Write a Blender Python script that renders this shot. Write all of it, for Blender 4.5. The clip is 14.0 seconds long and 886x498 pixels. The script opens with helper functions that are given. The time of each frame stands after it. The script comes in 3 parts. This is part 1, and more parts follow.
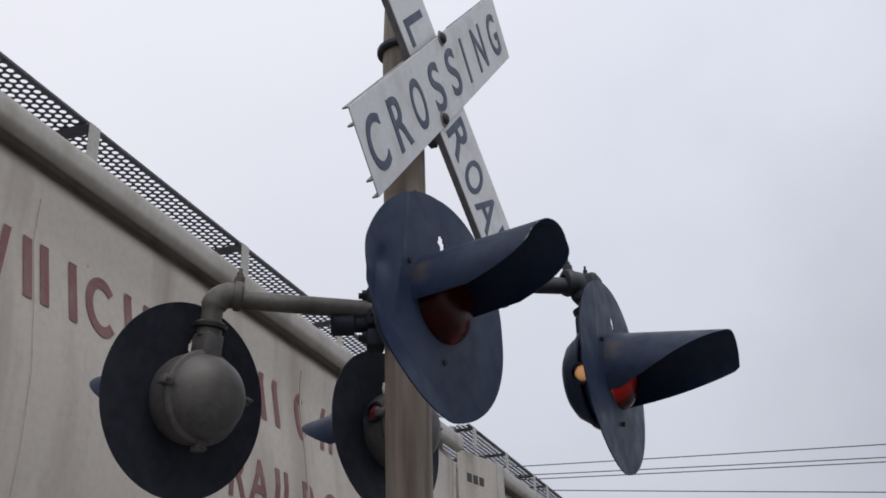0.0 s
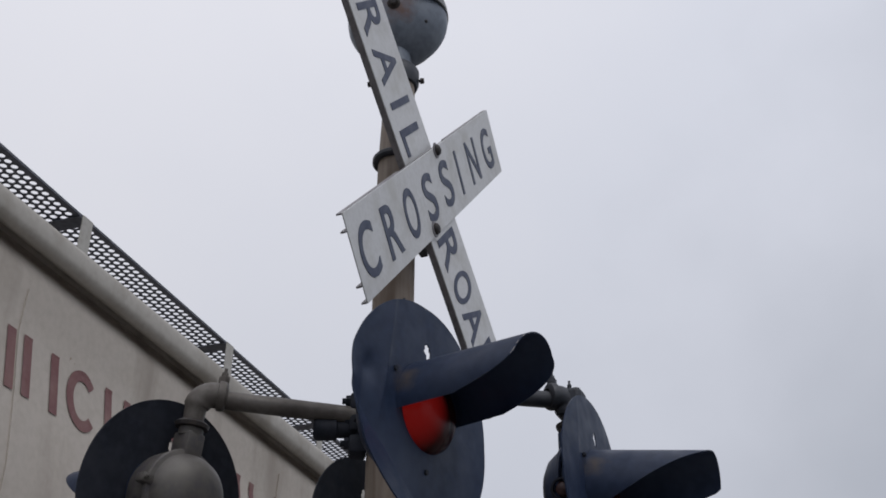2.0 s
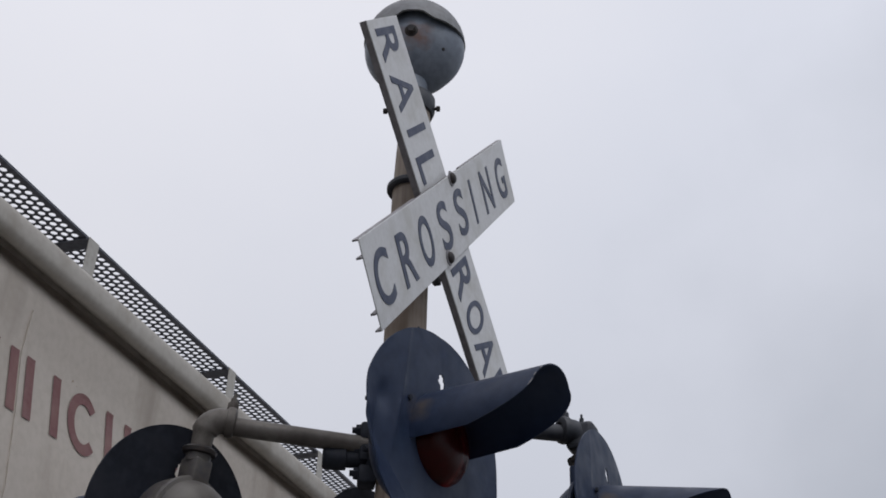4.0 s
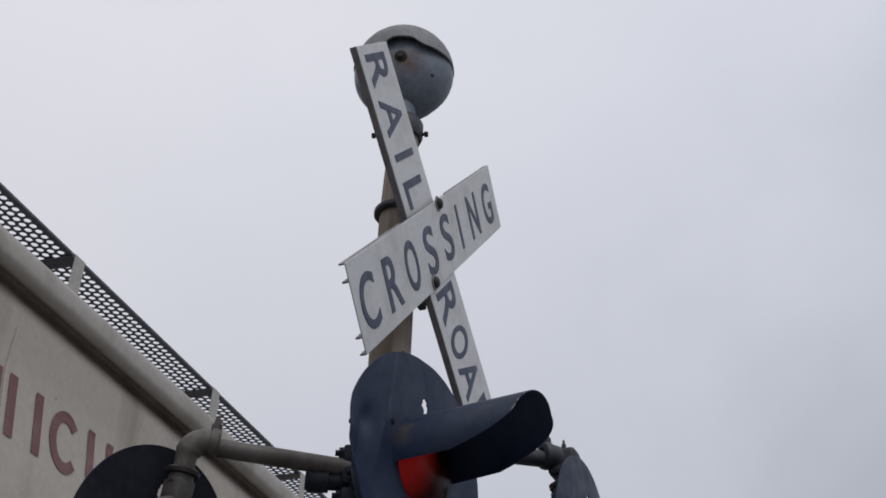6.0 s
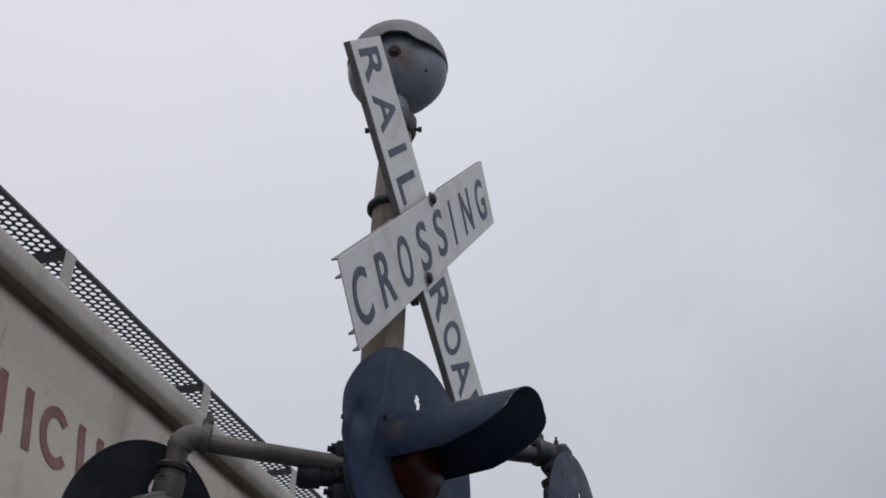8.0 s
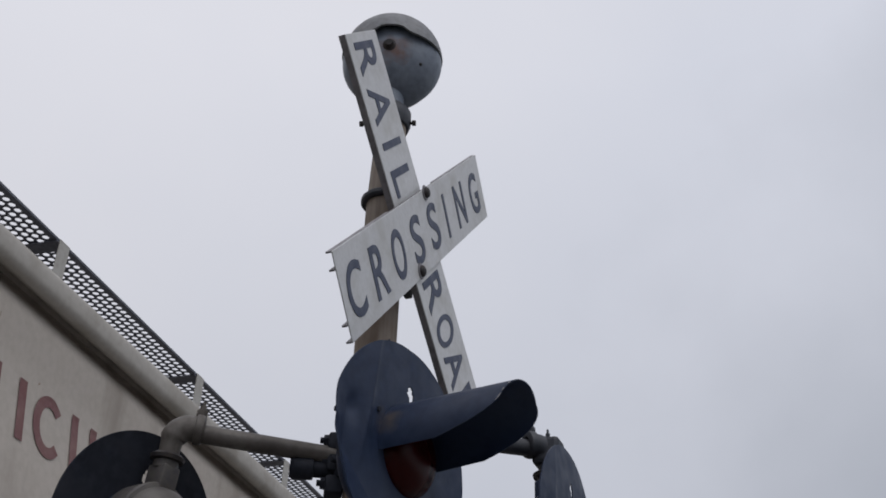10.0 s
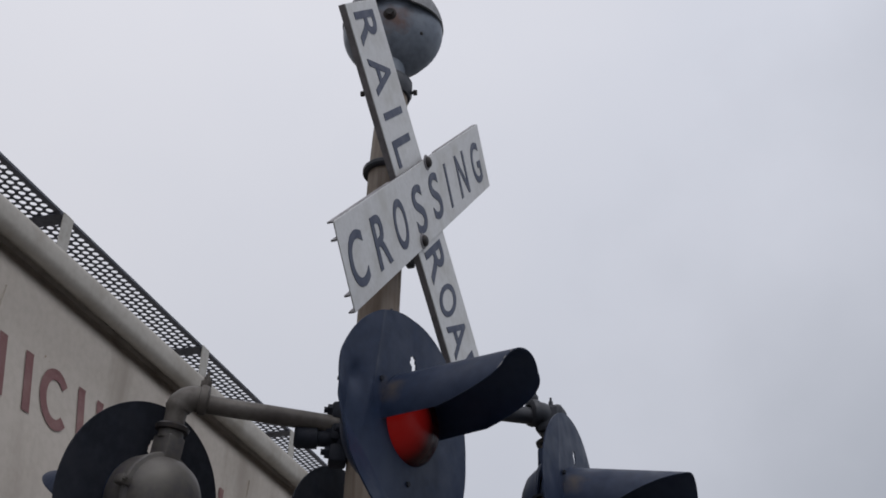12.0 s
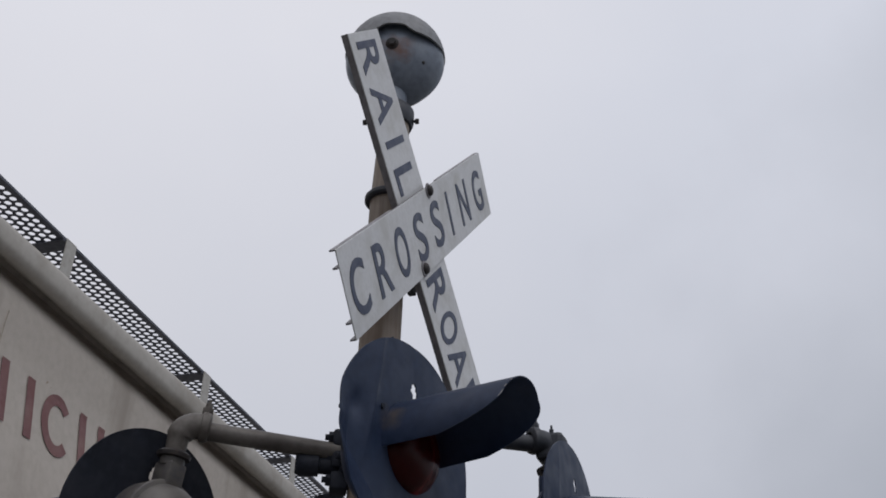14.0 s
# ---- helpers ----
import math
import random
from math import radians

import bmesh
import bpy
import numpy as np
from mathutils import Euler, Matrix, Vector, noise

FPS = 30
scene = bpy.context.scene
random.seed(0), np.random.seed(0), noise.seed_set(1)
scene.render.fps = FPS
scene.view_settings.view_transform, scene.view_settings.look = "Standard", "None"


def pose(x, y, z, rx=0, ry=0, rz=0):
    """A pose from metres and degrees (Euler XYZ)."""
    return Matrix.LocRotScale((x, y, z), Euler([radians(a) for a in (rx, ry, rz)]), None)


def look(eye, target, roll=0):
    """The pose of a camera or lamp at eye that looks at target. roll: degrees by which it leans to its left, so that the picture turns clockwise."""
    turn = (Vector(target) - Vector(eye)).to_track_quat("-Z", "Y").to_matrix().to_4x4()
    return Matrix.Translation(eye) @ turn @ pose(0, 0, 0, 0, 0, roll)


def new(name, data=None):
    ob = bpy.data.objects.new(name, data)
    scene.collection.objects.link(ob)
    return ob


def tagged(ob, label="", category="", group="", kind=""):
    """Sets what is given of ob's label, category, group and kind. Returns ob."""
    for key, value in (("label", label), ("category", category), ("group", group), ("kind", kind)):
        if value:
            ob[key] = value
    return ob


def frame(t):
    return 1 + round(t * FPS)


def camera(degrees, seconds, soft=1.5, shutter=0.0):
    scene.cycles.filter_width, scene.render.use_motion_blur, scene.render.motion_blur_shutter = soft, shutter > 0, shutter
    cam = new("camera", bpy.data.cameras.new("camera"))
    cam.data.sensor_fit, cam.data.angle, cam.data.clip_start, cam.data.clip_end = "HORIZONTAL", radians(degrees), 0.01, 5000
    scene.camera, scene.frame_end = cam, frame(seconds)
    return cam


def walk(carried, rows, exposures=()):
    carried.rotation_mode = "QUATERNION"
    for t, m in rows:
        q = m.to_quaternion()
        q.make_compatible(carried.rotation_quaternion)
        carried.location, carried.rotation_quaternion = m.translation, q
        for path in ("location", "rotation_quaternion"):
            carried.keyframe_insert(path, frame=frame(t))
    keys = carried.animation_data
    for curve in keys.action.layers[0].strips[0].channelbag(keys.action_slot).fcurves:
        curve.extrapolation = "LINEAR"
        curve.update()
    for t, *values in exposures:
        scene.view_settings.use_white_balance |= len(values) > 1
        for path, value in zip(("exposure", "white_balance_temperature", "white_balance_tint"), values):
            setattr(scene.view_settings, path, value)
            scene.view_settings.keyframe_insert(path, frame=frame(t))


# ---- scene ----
cam = camera(42.0, 14.0, soft=1.75)
PATH = [
    (0, (-2.195, -0.885, 1.621), (-0.521, -0.201, 2.475), -1.8),
    (0.2, (-2.179, -0.88, 1.634), (-0.551, -0.199, 2.576), -1.2),
    (0.5, (-2.2, -0.884, 1.624), (-0.617, -0.216, 2.648), -0.4),
    (0.7, (-2.204, -0.886, 1.623), (-0.636, -0.24, 2.682), -0.5),
    (1, (-2.215, -0.89, 1.615), (-0.654, -0.244, 2.685), 0.1),
    (1.5, (-2.223, -0.897, 1.609), (-0.631, -0.257, 2.637), -0.0),
    (2, (-2.217, -0.89, 1.615), (-0.614, -0.262, 2.632), 0.3),
    (2.2, (-2.206, -0.881, 1.621), (-0.614, -0.245, 2.65), 0.6),
    (2.5, (-2.218, -0.879, 1.616), (-0.631, -0.233, 2.647), 1.0),
    (2.7, (-2.204, -0.864, 1.623), (-0.62, -0.215, 2.657), 1.1),
    (3, (-2.213, -0.856, 1.62), (-0.623, -0.212, 2.648), 1.2),
    (3.5, (-2.213, -0.853, 1.621), (-0.618, -0.223, 2.65), 1.0),
    (3.7, (-2.204, -0.851, 1.625), (-0.621, -0.22, 2.672), 1.4),
    (5.8, (-2.218, -0.86, 1.623), (-0.653, -0.269, 2.719), 2.0),
    (6, (-2.223, -0.86, 1.62), (-0.658, -0.268, 2.715), 2.1),
    (6.5, (-2.224, -0.86, 1.621), (-0.658, -0.268, 2.716), 2.1),
    (7, (-2.223, -0.861, 1.622), (-0.656, -0.27, 2.716), 2.1),
    (7.5, (-2.221, -0.859, 1.622), (-0.653, -0.271, 2.716), 2.1),
    (8, (-2.217, -0.855, 1.623), (-0.644, -0.275, 2.713), 2.1),
    (10.5, (-2.231, -0.861, 1.617), (-0.643, -0.29, 2.691), 2.2),
    (11, (-2.231, -0.863, 1.618), (-0.638, -0.288, 2.681), 2.1),
    (11.5, (-2.226, -0.863, 1.617), (-0.627, -0.281, 2.667), 2.1),
    (12, (-2.228, -0.865, 1.614), (-0.621, -0.279, 2.65), 1.9),
    (12.5, (-2.226, -0.865, 1.619), (-0.619, -0.278, 2.654), 1.8),
    (12.7, (-2.224, -0.866, 1.622), (-0.632, -0.286, 2.685), 2.0),
    (13, (-2.232, -0.867, 1.619), (-0.649, -0.289, 2.697), 1.9),
    (13.5, (-2.232, -0.869, 1.618), (-0.651, -0.293, 2.7), 2.0),
    (14, (-2.242, -0.872, 1.611), (-0.658, -0.289, 2.685), 2.1),
]
EXPOSURES = [(0, 0.26), (0.5, 0.0), (1, -0.35), (1.25, -0.42), (1.5, -0.32), (2, 0.04), (2.5, 0.16), (3, 0.17), (3.5, 0.14), (6, -0.03), (8, -0.03), (10.5, -0.03), (14, -0.03)]
walk(cam, [(t, look(e, a, r)) for t, e, a, r in PATH], EXPOSURES)

# ---- world, sun and exposure ----
world = bpy.data.worlds.new("overcast_sky")
scene.world = world
world.use_nodes = True
wn, wl = world.node_tree.nodes, world.node_tree.links
wn.clear()


def wnode(kind, **values):
    n = wn.new(kind)
    for key, value in values.items():
        n.inputs[key].default_value = value
    return n


w_out = wn.new("ShaderNodeOutputWorld")
w_coord = wn.new("ShaderNodeTexCoord")
w_sky = wn.new("ShaderNodeTexSky")
w_sky.sky_type, w_sky.sun_disc = "NISHITA", False
w_sky.sun_elevation, w_sky.sun_rotation = radians(58), radians(200)
w_blue = wnode("ShaderNodeBackground", Strength=0.012)
wl.new(w_sky.outputs[0], w_blue.inputs["Color"])
# cloud cover: a soft change of tone over the sky with broad billows
w_dot = wn.new("ShaderNodeVectorMath")
w_dot.operation = "DOT_PRODUCT"
w_dot.inputs[1].default_value = (-0.2, 0.75, 0.63)
wl.new(w_coord.outputs["Generated"], w_dot.inputs[0])
w_noise = wnode("ShaderNodeTexNoise", Scale=3.4, Detail=6.0, Roughness=0.5)
wl.new(w_coord.outputs["Generated"], w_noise.inputs["Vector"])
w_sum = wn.new("ShaderNodeMath")
w_sum.operation = "MULTIPLY_ADD"
w_sum.inputs[1].default_value = 0.48
wl.new(w_noise.outputs["Fac"], w_sum.inputs[0])
wl.new(w_dot.outputs["Value"], w_sum.inputs[2])
w_ramp = wn.new("ShaderNodeValToRGB")
w_ramp.color_ramp.elements[0].position, w_ramp.color_ramp.elements[0].color = 0.145, (0.44, 0.458, 0.508, 1)
w_ramp.color_ramp.elements[1].position, w_ramp.color_ramp.elements[1].color = 0.875, (0.703, 0.703, 0.752, 1)
w_mid = w_ramp.color_ramp.elements.new(0.465)
w_mid.color = (0.622, 0.637, 0.703, 1)
wl.new(w_sum.outputs[0], w_ramp.inputs["Fac"])
# the clouds are brightest round the hidden sun, high behind the viewer
w_sun = wn.new("ShaderNodeVectorMath")
w_sun.operation = "DOT_PRODUCT"
w_sun.inputs[1].default_value = (-0.38, -0.50, 0.78)
wl.new(w_coord.outputs["Generated"], w_sun.inputs[0])
w_gain = wnode("ShaderNodeMapRange")
for key, value in (("From Min", 0.45), ("From Max", 1.0), ("To Min", 1.0), ("To Max", 1.7)):
    w_gain.inputs[key].default_value = value
wl.new(w_sun.outputs["Value"], w_gain.inputs["Value"])
w_cloud = wn.new("ShaderNodeBackground")
wl.new(w_ramp.outputs["Color"], w_cloud.inputs["Color"])
# the cloud layer is thicker and darker towards the horizon
w_xyz = wn.new("ShaderNodeSeparateXYZ")
wl.new(w_coord.outputs["Generated"], w_xyz.inputs[0])
w_low = wnode("ShaderNodeMapRange")
for key, value in (("From Min", 0.20), ("From Max", 0.66), ("To Min", 0.77), ("To Max", 1.03)):
    w_low.inputs[key].default_value = value
wl.new(w_xyz.outputs["Z"], w_low.inputs["Value"])
w_both = wn.new("ShaderNodeMath")
w_both.operation = "MULTIPLY"
wl.new(w_gain.outputs[0], w_both.inputs[0])
wl.new(w_low.outputs[0], w_both.inputs[1])
wl.new(w_both.outputs[0], w_cloud.inputs["Strength"])
w_add = wn.new("ShaderNodeAddShader")
wl.new(w_blue.outputs[0], w_add.inputs[0])
wl.new(w_cloud.outputs[0], w_add.inputs[1])
wl.new(w_add.outputs[0], w_out.inputs["Surface"])

sun_data = bpy.data.lights.new("sun", "SUN")
sun_data.energy, sun_data.angle, sun_data.color = 0.5, radians(30), (1.0, 0.97, 0.92)
new("sun", sun_data).matrix_world = look((-3.8, -5.0, 7.8), (0, 0, 0))


# ---- materials ----
def material(name, colour, rough=0.6, metal=0.0, grain=None, stain=None, bump=0.0, scale=60.0, stain_scale=4.0, streak=False, spec=0.5, drawn=None):
    """Painted or worn surface: base colour, finer grain and broader stains in real size, and fine relief."""
    m = bpy.data.materials.new(name)
    m.use_nodes = True
    nt = m.node_tree
    b = nt.nodes["Principled BSDF"]
    b.inputs["Roughness"].default_value, b.inputs["Metallic"].default_value = rough, metal
    b.inputs["Specular IOR Level"].default_value = spec
    co = nt.nodes.new("ShaderNodeTexCoord")
    src = co.outputs["Object"]

    def noise_fac(s, detail, lo, hi, stretch=None):
        n = nt.nodes.new("ShaderNodeTexNoise")
        n.inputs["Scale"].default_value, n.inputs["Detail"].default_value = s, detail
        if stretch:
            mp = nt.nodes.new("ShaderNodeMapping")
            mp.inputs["Scale"].default_value = stretch
            nt.links.new(src, mp.inputs["Vector"])
            nt.links.new(mp.outputs[0], n.inputs["Vector"])
        else:
            nt.links.new(src, n.inputs["Vector"])
        r = nt.nodes.new("ShaderNodeMapRange")
        r.inputs["From Min"].default_value, r.inputs["From Max"].default_value = lo, hi
        nt.links.new(n.outputs["Fac"], r.inputs["Value"])
        return r.outputs[0], n.outputs["Fac"]

    def mixed(fac, a, c2):
        mx = nt.nodes.new("ShaderNodeMix")
        mx.data_type = "RGBA"
        nt.links.new(fac, mx.inputs["Factor"])
        for slot, v in (("A", a), ("B", c2)):
            sock = [s for s in mx.inputs if s.name == slot and s.type == "RGBA"][0]
            if isinstance(v, tuple):
                sock.default_value = (*v, 1)
            else:
                nt.links.new(v, sock)
        return [s for s in mx.outputs if s.type == "RGBA"][0]

    col = colour
    if grain:
        f, raw = noise_fac(scale, 6.0, 0.40, 0.68, drawn)
        col = mixed(f, col, grain)
    if stain:
        f, raw2 = noise_fac(stain_scale, 5.0, 0.48, 0.72, (1, 1, 0.12) if streak else None)
        col = mixed(f, col, stain)
    if isinstance(col, tuple):
        b.inputs["Base Color"].default_value = (*col, 1)
    else:
        nt.links.new(col, b.inputs["Base Color"])
    rr, raw3 = noise_fac(scale * 0.4, 4.0, 0.3, 0.7)
    rm = nt.nodes.new("ShaderNodeMapRange")
    rm.inputs["To Min"].default_value, rm.inputs["To Max"].default_value = max(rough - 0.1, 0.05), min(rough + 0.12, 1)
    nt.links.new(rr, rm.inputs["Value"])
    nt.links.new(rm.outputs[0], b.inputs["Roughness"])
    if bump:
        bp = nt.nodes.new("ShaderNodeBump")
        bp.inputs["Strength"].default_value, bp.inputs["Distance"].default_value = bump, 0.002
        nt.links.new(raw3, bp.inputs["Height"])
        nt.links.new(bp.outputs[0], b.inputs["Normal"])
    return m


WHITE = material("sign_white", (0.535, 0.538, 0.545), 0.45, grain=(0.485, 0.485, 0.488), stain=(0.43, 0.425, 0.41), scale=90, stain_scale=9, bump=0.05)
LETTER = material("sign_black", (0.022, 0.032, 0.07), 0.5, grain=(0.035, 0.045, 0.085), scale=70)
ALU = material("aluminium_back", (0.21, 0.20, 0.21), 0.5, 0.2, grain=(0.15, 0.142, 0.15), scale=50)
POLE = material("weathered_mast_paint", (0.225, 0.185, 0.150), 0.6, 0.1, grain=(0.145, 0.113, 0.088), stain=(0.10, 0.068, 0.046), scale=60, stain_scale=22, streak=True, bump=0.2, drawn=(1, 1, 0.05))
BLACK = material("faded_black_paint", (0.011, 0.020, 0.046), 0.48, grain=(0.017, 0.028, 0.060), stain=(0.027, 0.038, 0.070), scale=45, stain_scale=7, bump=0.12, spec=0.28)
INNER = material("matt_black", (0.008, 0.010, 0.017), 0.7, spec=0.3, grain=(0.015, 0.018, 0.028), stain=(0.020, 0.022, 0.031), scale=50, stain_scale=8)
CAST = material("cast_housing_paint", (0.085, 0.078, 0.07), 0.55, 0.1, grain=(0.06, 0.054, 0.06), stain=(0.12, 0.11, 0.098), scale=60, stain_scale=8, bump=0.3)
IRON = material("dark_iron", (0.028, 0.026, 0.028), 0.6, 0.3, grain=(0.045, 0.035, 0.03), scale=80, bump=0.3)
ARM = material("arm_pipe_paint", (0.12, 0.108, 0.097), 0.55, 0.2, grain=(0.085, 0.074, 0.065), stain=(0.06, 0.05, 0.044), scale=60, stain_scale=10, bump=0.2)
DARKARM = material("dark_arm_paint", (0.024, 0.028, 0.038), 0.55, 0.1, grain=(0.036, 0.038, 0.046), stain=(0.020, 0.020, 0.024), scale=60, stain_scale=10, bump=0.2)
BELL = material("bell_grey_paint", (0.15, 0.175, 0.215), 0.4, 0.1, grain=(0.115, 0.135, 0.17), stain=(0.20, 0.225, 0.26), scale=55, stain_scale=10, bump=0.15)
BELLHOOD = material("bell_hood_paint", (0.17, 0.175, 0.185), 0.6, 0.05, grain=(0.13, 0.132, 0.138), stain=(0.21, 0.21, 0.21), scale=60, stain_scale=10, bump=0.2)


def add_rust(m, place, size, colour):
    """A patch of rust that spreads unevenly from a place on the thing."""
    nt = m.node_tree
    b = nt.nodes["Principled BSDF"]
    old = b.inputs["Base Color"].links[0].from_socket
    co, ds, nz, mp = nt.nodes.new("ShaderNodeTexCoord"), nt.nodes.new("ShaderNodeVectorMath"), nt.nodes.new("ShaderNodeTexNoise"), nt.nodes.new("ShaderNodeMapRange")
    ds.operation = "DISTANCE"
    ds.inputs[1].default_value = place
    nz.inputs["Scale"].default_value, nz.inputs["Detail"].default_value = 38.0, 6.0
    nt.links.new(co.outputs["Object"], ds.inputs[0])
    nt.links.new(co.outputs["Object"], nz.inputs["Vector"])
    ad = nt.nodes.new("ShaderNodeMath")
    ad.operation = "MULTIPLY_ADD"
    ad.inputs[1].default_value = -size * 2.2
    nt.links.new(nz.outputs["Fac"], ad.inputs[0])
    nt.links.new(ds.outputs["Value"], ad.inputs[2])
    for key, value in (("From Min", -size * 0.9), ("From Max", size * 0.15), ("To Min", 0.85), ("To Max", 0.0)):
        mp.inputs[key].default_value = value
    nt.links.new(ad.outputs[0], mp.inputs["Value"])
    mx = nt.nodes.new("ShaderNodeMix")
    mx.data_type = "RGBA"
    ins = [q for q in mx.inputs if q.type == "RGBA"]
    nt.links.new(mp.outputs[0], mx.inputs["Factor"])
    nt.links.new(old, ins[0])
    ins[1].default_value = (*colour, 1)
    nt.links.new([q for q in mx.outputs if q.type == "RGBA"][0], b.inputs["Base Color"])


add_rust(BELL, (-0.095, -0.045, -0.035), 0.042, (0.13, 0.065, 0.045))


def add_chips(m, colour, scale, amount):
    """Small pale chips where the paint has come off."""
    nt = m.node_tree
    b = nt.nodes["Principled BSDF"]
    old = b.inputs["Base Color"].links[0].from_socket
    co, nz, mp, mx = nt.nodes.new("ShaderNodeTexCoord"), nt.nodes.new("ShaderNodeTexNoise"), nt.nodes.new("ShaderNodeMapRange"), nt.nodes.new("ShaderNodeMix")
    nz.inputs["Scale"].default_value, nz.inputs["Detail"].default_value, nz.inputs["Roughness"].default_value = scale, 8.0, 0.65
    nt.links.new(co.outputs["Object"], nz.inputs["Vector"])
    mp.inputs["From Min"].default_value, mp.inputs["From Max"].default_value = amount, amount + 0.03
    nt.links.new(nz.outputs["Fac"], mp.inputs["Value"])
    mx.data_type = "RGBA"
    ins = [q for q in mx.inputs if q.type == "RGBA"]
    nt.links.new(mp.outputs[0], mx.inputs["Factor"])
    nt.links.new(old, ins[0])
    ins[1].default_value = (*colour, 1)
    nt.links.new([q for q in mx.outputs if q.type == "RGBA"][0], b.inputs["Base Color"])


CAR = material("hopper_car_paint", (0.435, 0.390, 0.345), 0.6, grain=(0.395, 0.353, 0.308), stain=(0.275, 0.238, 0.20), scale=25, stain_scale=3.4, streak=True, bump=0.05)
EAVE = material("hopper_top_sill_paint", (0.39, 0.365, 0.33), 0.55, grain=(0.35, 0.325, 0.29), stain=(0.26, 0.235, 0.20), scale=30, stain_scale=3.0)
MAROON = material("faded_maroon_lettering", (0.145, 0.058, 0.058), 0.65, grain=(0.165, 0.075, 0.073), stain=(0.20, 0.11, 0.10), scale=40, stain_scale=6)
NUMBER = material("stencil_black", (0.03, 0.03, 0.03), 0.6)
GALV = material("galvanised_grating", (0.105, 0.11, 0.135), 0.55, 0.2, grain=(0.075, 0.08, 0.10), scale=40, bump=0.1)
BRACKET = material("bracket_paint", (0.40, 0.385, 0.355), 0.55, grain=(0.34, 0.32, 0.29), scale=40)
CABLE = material("cable_black", (0.04, 0.04, 0.045), 0.6)
GRAVEL = material("gravel_ground", (0.21, 0.205, 0.20), 0.95, grain=(0.14, 0.136, 0.132), stain=(0.13, 0.127, 0.105), scale=14, stain_scale=0.4, bump=0.6)
STEEL = material("worn_steel", (0.13, 0.10, 0.085), 0.5, 0.7, grain=(0.09, 0.06, 0.05), scale=40, bump=0.2)
TIE = material("wooden_tie", (0.07, 0.055, 0.045), 0.9, grain=(0.04, 0.032, 0.028), scale=25, bump=0.4)
CONCRETE = material("concrete", (0.32, 0.31, 0.29), 0.9, grain=(0.26, 0.25, 0.235), scale=30, bump=0.3)

add_rust(BLACK, (-0.090, -0.020, 0.035), 0.026, (0.068, 0.056, 0.052))
add_chips(BLACK, (0.12, 0.115, 0.11), 30.0, 0.70)
add_chips(CAR, (0.23, 0.17, 0.12), 9.0, 0.70)
add_chips(WHITE, (0.33, 0.31, 0.28), 40.0, 0.71)


def red_glass(name, tint, rough):
    """Thin moulded red glass that scatters what shines through it."""
    m = bpy.data.materials.new(name)
    m.use_nodes = True
    nt = m.node_tree
    b = nt.nodes["Principled BSDF"]
    b.inputs["Base Color"].default_value = (*tint, 1)
    b.inputs["Roughness"].default_value, b.inputs["IOR"].default_value = rough, 1.22
    b.inputs["Transmission Weight"].default_value = 0.9
    co, wv, bp = nt.nodes.new("ShaderNodeTexCoord"), nt.nodes.new("ShaderNodeTexWave"), nt.nodes.new("ShaderNodeBump")
    wv.bands_direction = "X"
    wv.inputs["Scale"].default_value = 22.0
    bp.inputs["Strength"].default_value, bp.inputs["Distance"].default_value = 0.12, 0.002
    nt.links.new(co.outputs["Object"], wv.inputs["Vector"])
    nt.links.new(wv.outputs["Fac"], bp.inputs["Height"])
    nt.links.new(bp.outputs[0], b.inputs["Normal"])
    return m


def glowing(name, colour, strength):
    m = bpy.data.materials.new(name)
    m.use_nodes = True
    b = m.node_tree.nodes["Principled BSDF"]
    b.inputs["Base Color"].default_value = (*colour, 1)
    b.inputs["Emission Color"].default_value = (*colour, 1)
    b.inputs["Emission Strength"].default_value = strength
    return m


def half_lit(name, colour, strength, radius):
    """A ball that glows towards its own -y; its dark back stands in for the lamp when off."""
    m = glowing(name, colour, strength)
    nt = m.node_tree
    b = nt.nodes["Principled BSDF"]
    b.inputs["Base Color"].default_value = (0.05, 0.022, 0.022, 1)
    co, xyz, mp = nt.nodes.new("ShaderNodeTexCoord"), nt.nodes.new("ShaderNodeSeparateXYZ"), nt.nodes.new("ShaderNodeMapRange")
    mp.interpolation_type = "SMOOTHSTEP"
    for key, value in (("From Min", -radius), ("From Max", 0.0), ("To Min", strength), ("To Max", 0.0)):
        mp.inputs[key].default_value = value
    nt.links.new(co.outputs["Object"], xyz.inputs[0])
    nt.links.new(xyz.outputs["Y"], mp.inputs["Value"])
    nt.links.new(mp.outputs[0], b.inputs["Emission Strength"])
    return m


LENS = red_glass("red_lens_glass", (0.17, 0.009, 0.009), 0.24)
GLOW = half_lit("lit_bulb", (1.0, 0.14, 0.12), 0.25, 0.068)
HOT = glowing("hot_filament", (1.0, 0.30, 0.22), 8.0)
SMOKE = material("unlit_bulb", (0.06, 0.03, 0.03), 0.3)
AMBER = half_lit("side_lens_glow", (0.85, 0.42, 0.18), 0.40, 0.020)
REDSIDE = material("red_side_lens", (0.13, 0.018, 0.02), 0.25, grain=(0.10, 0.014, 0.016), scale=90)


# ---- mesh helpers ----
def part(name, bm, mat, parent=None, label="", smooth=True, m=None):
    """Links a bmesh as one mesh object under a thing or a part."""
    if m is not None:
        bm.transform(m)
    bmesh.ops.recalc_face_normals(bm, faces=bm.faces)
    me = bpy.data.meshes.new(name)
    bm.to_mesh(me)
    bm.free()
    for p in me.polygons:
        p.use_smooth = smooth
    if smooth:
        me.set_sharp_from_angle(angle=radians(38))
    me.materials.append(mat)
    ob = new(name, me)
    if parent is not None:
        ob.parent = parent
    if label:
        ob["label"] = label
    return ob


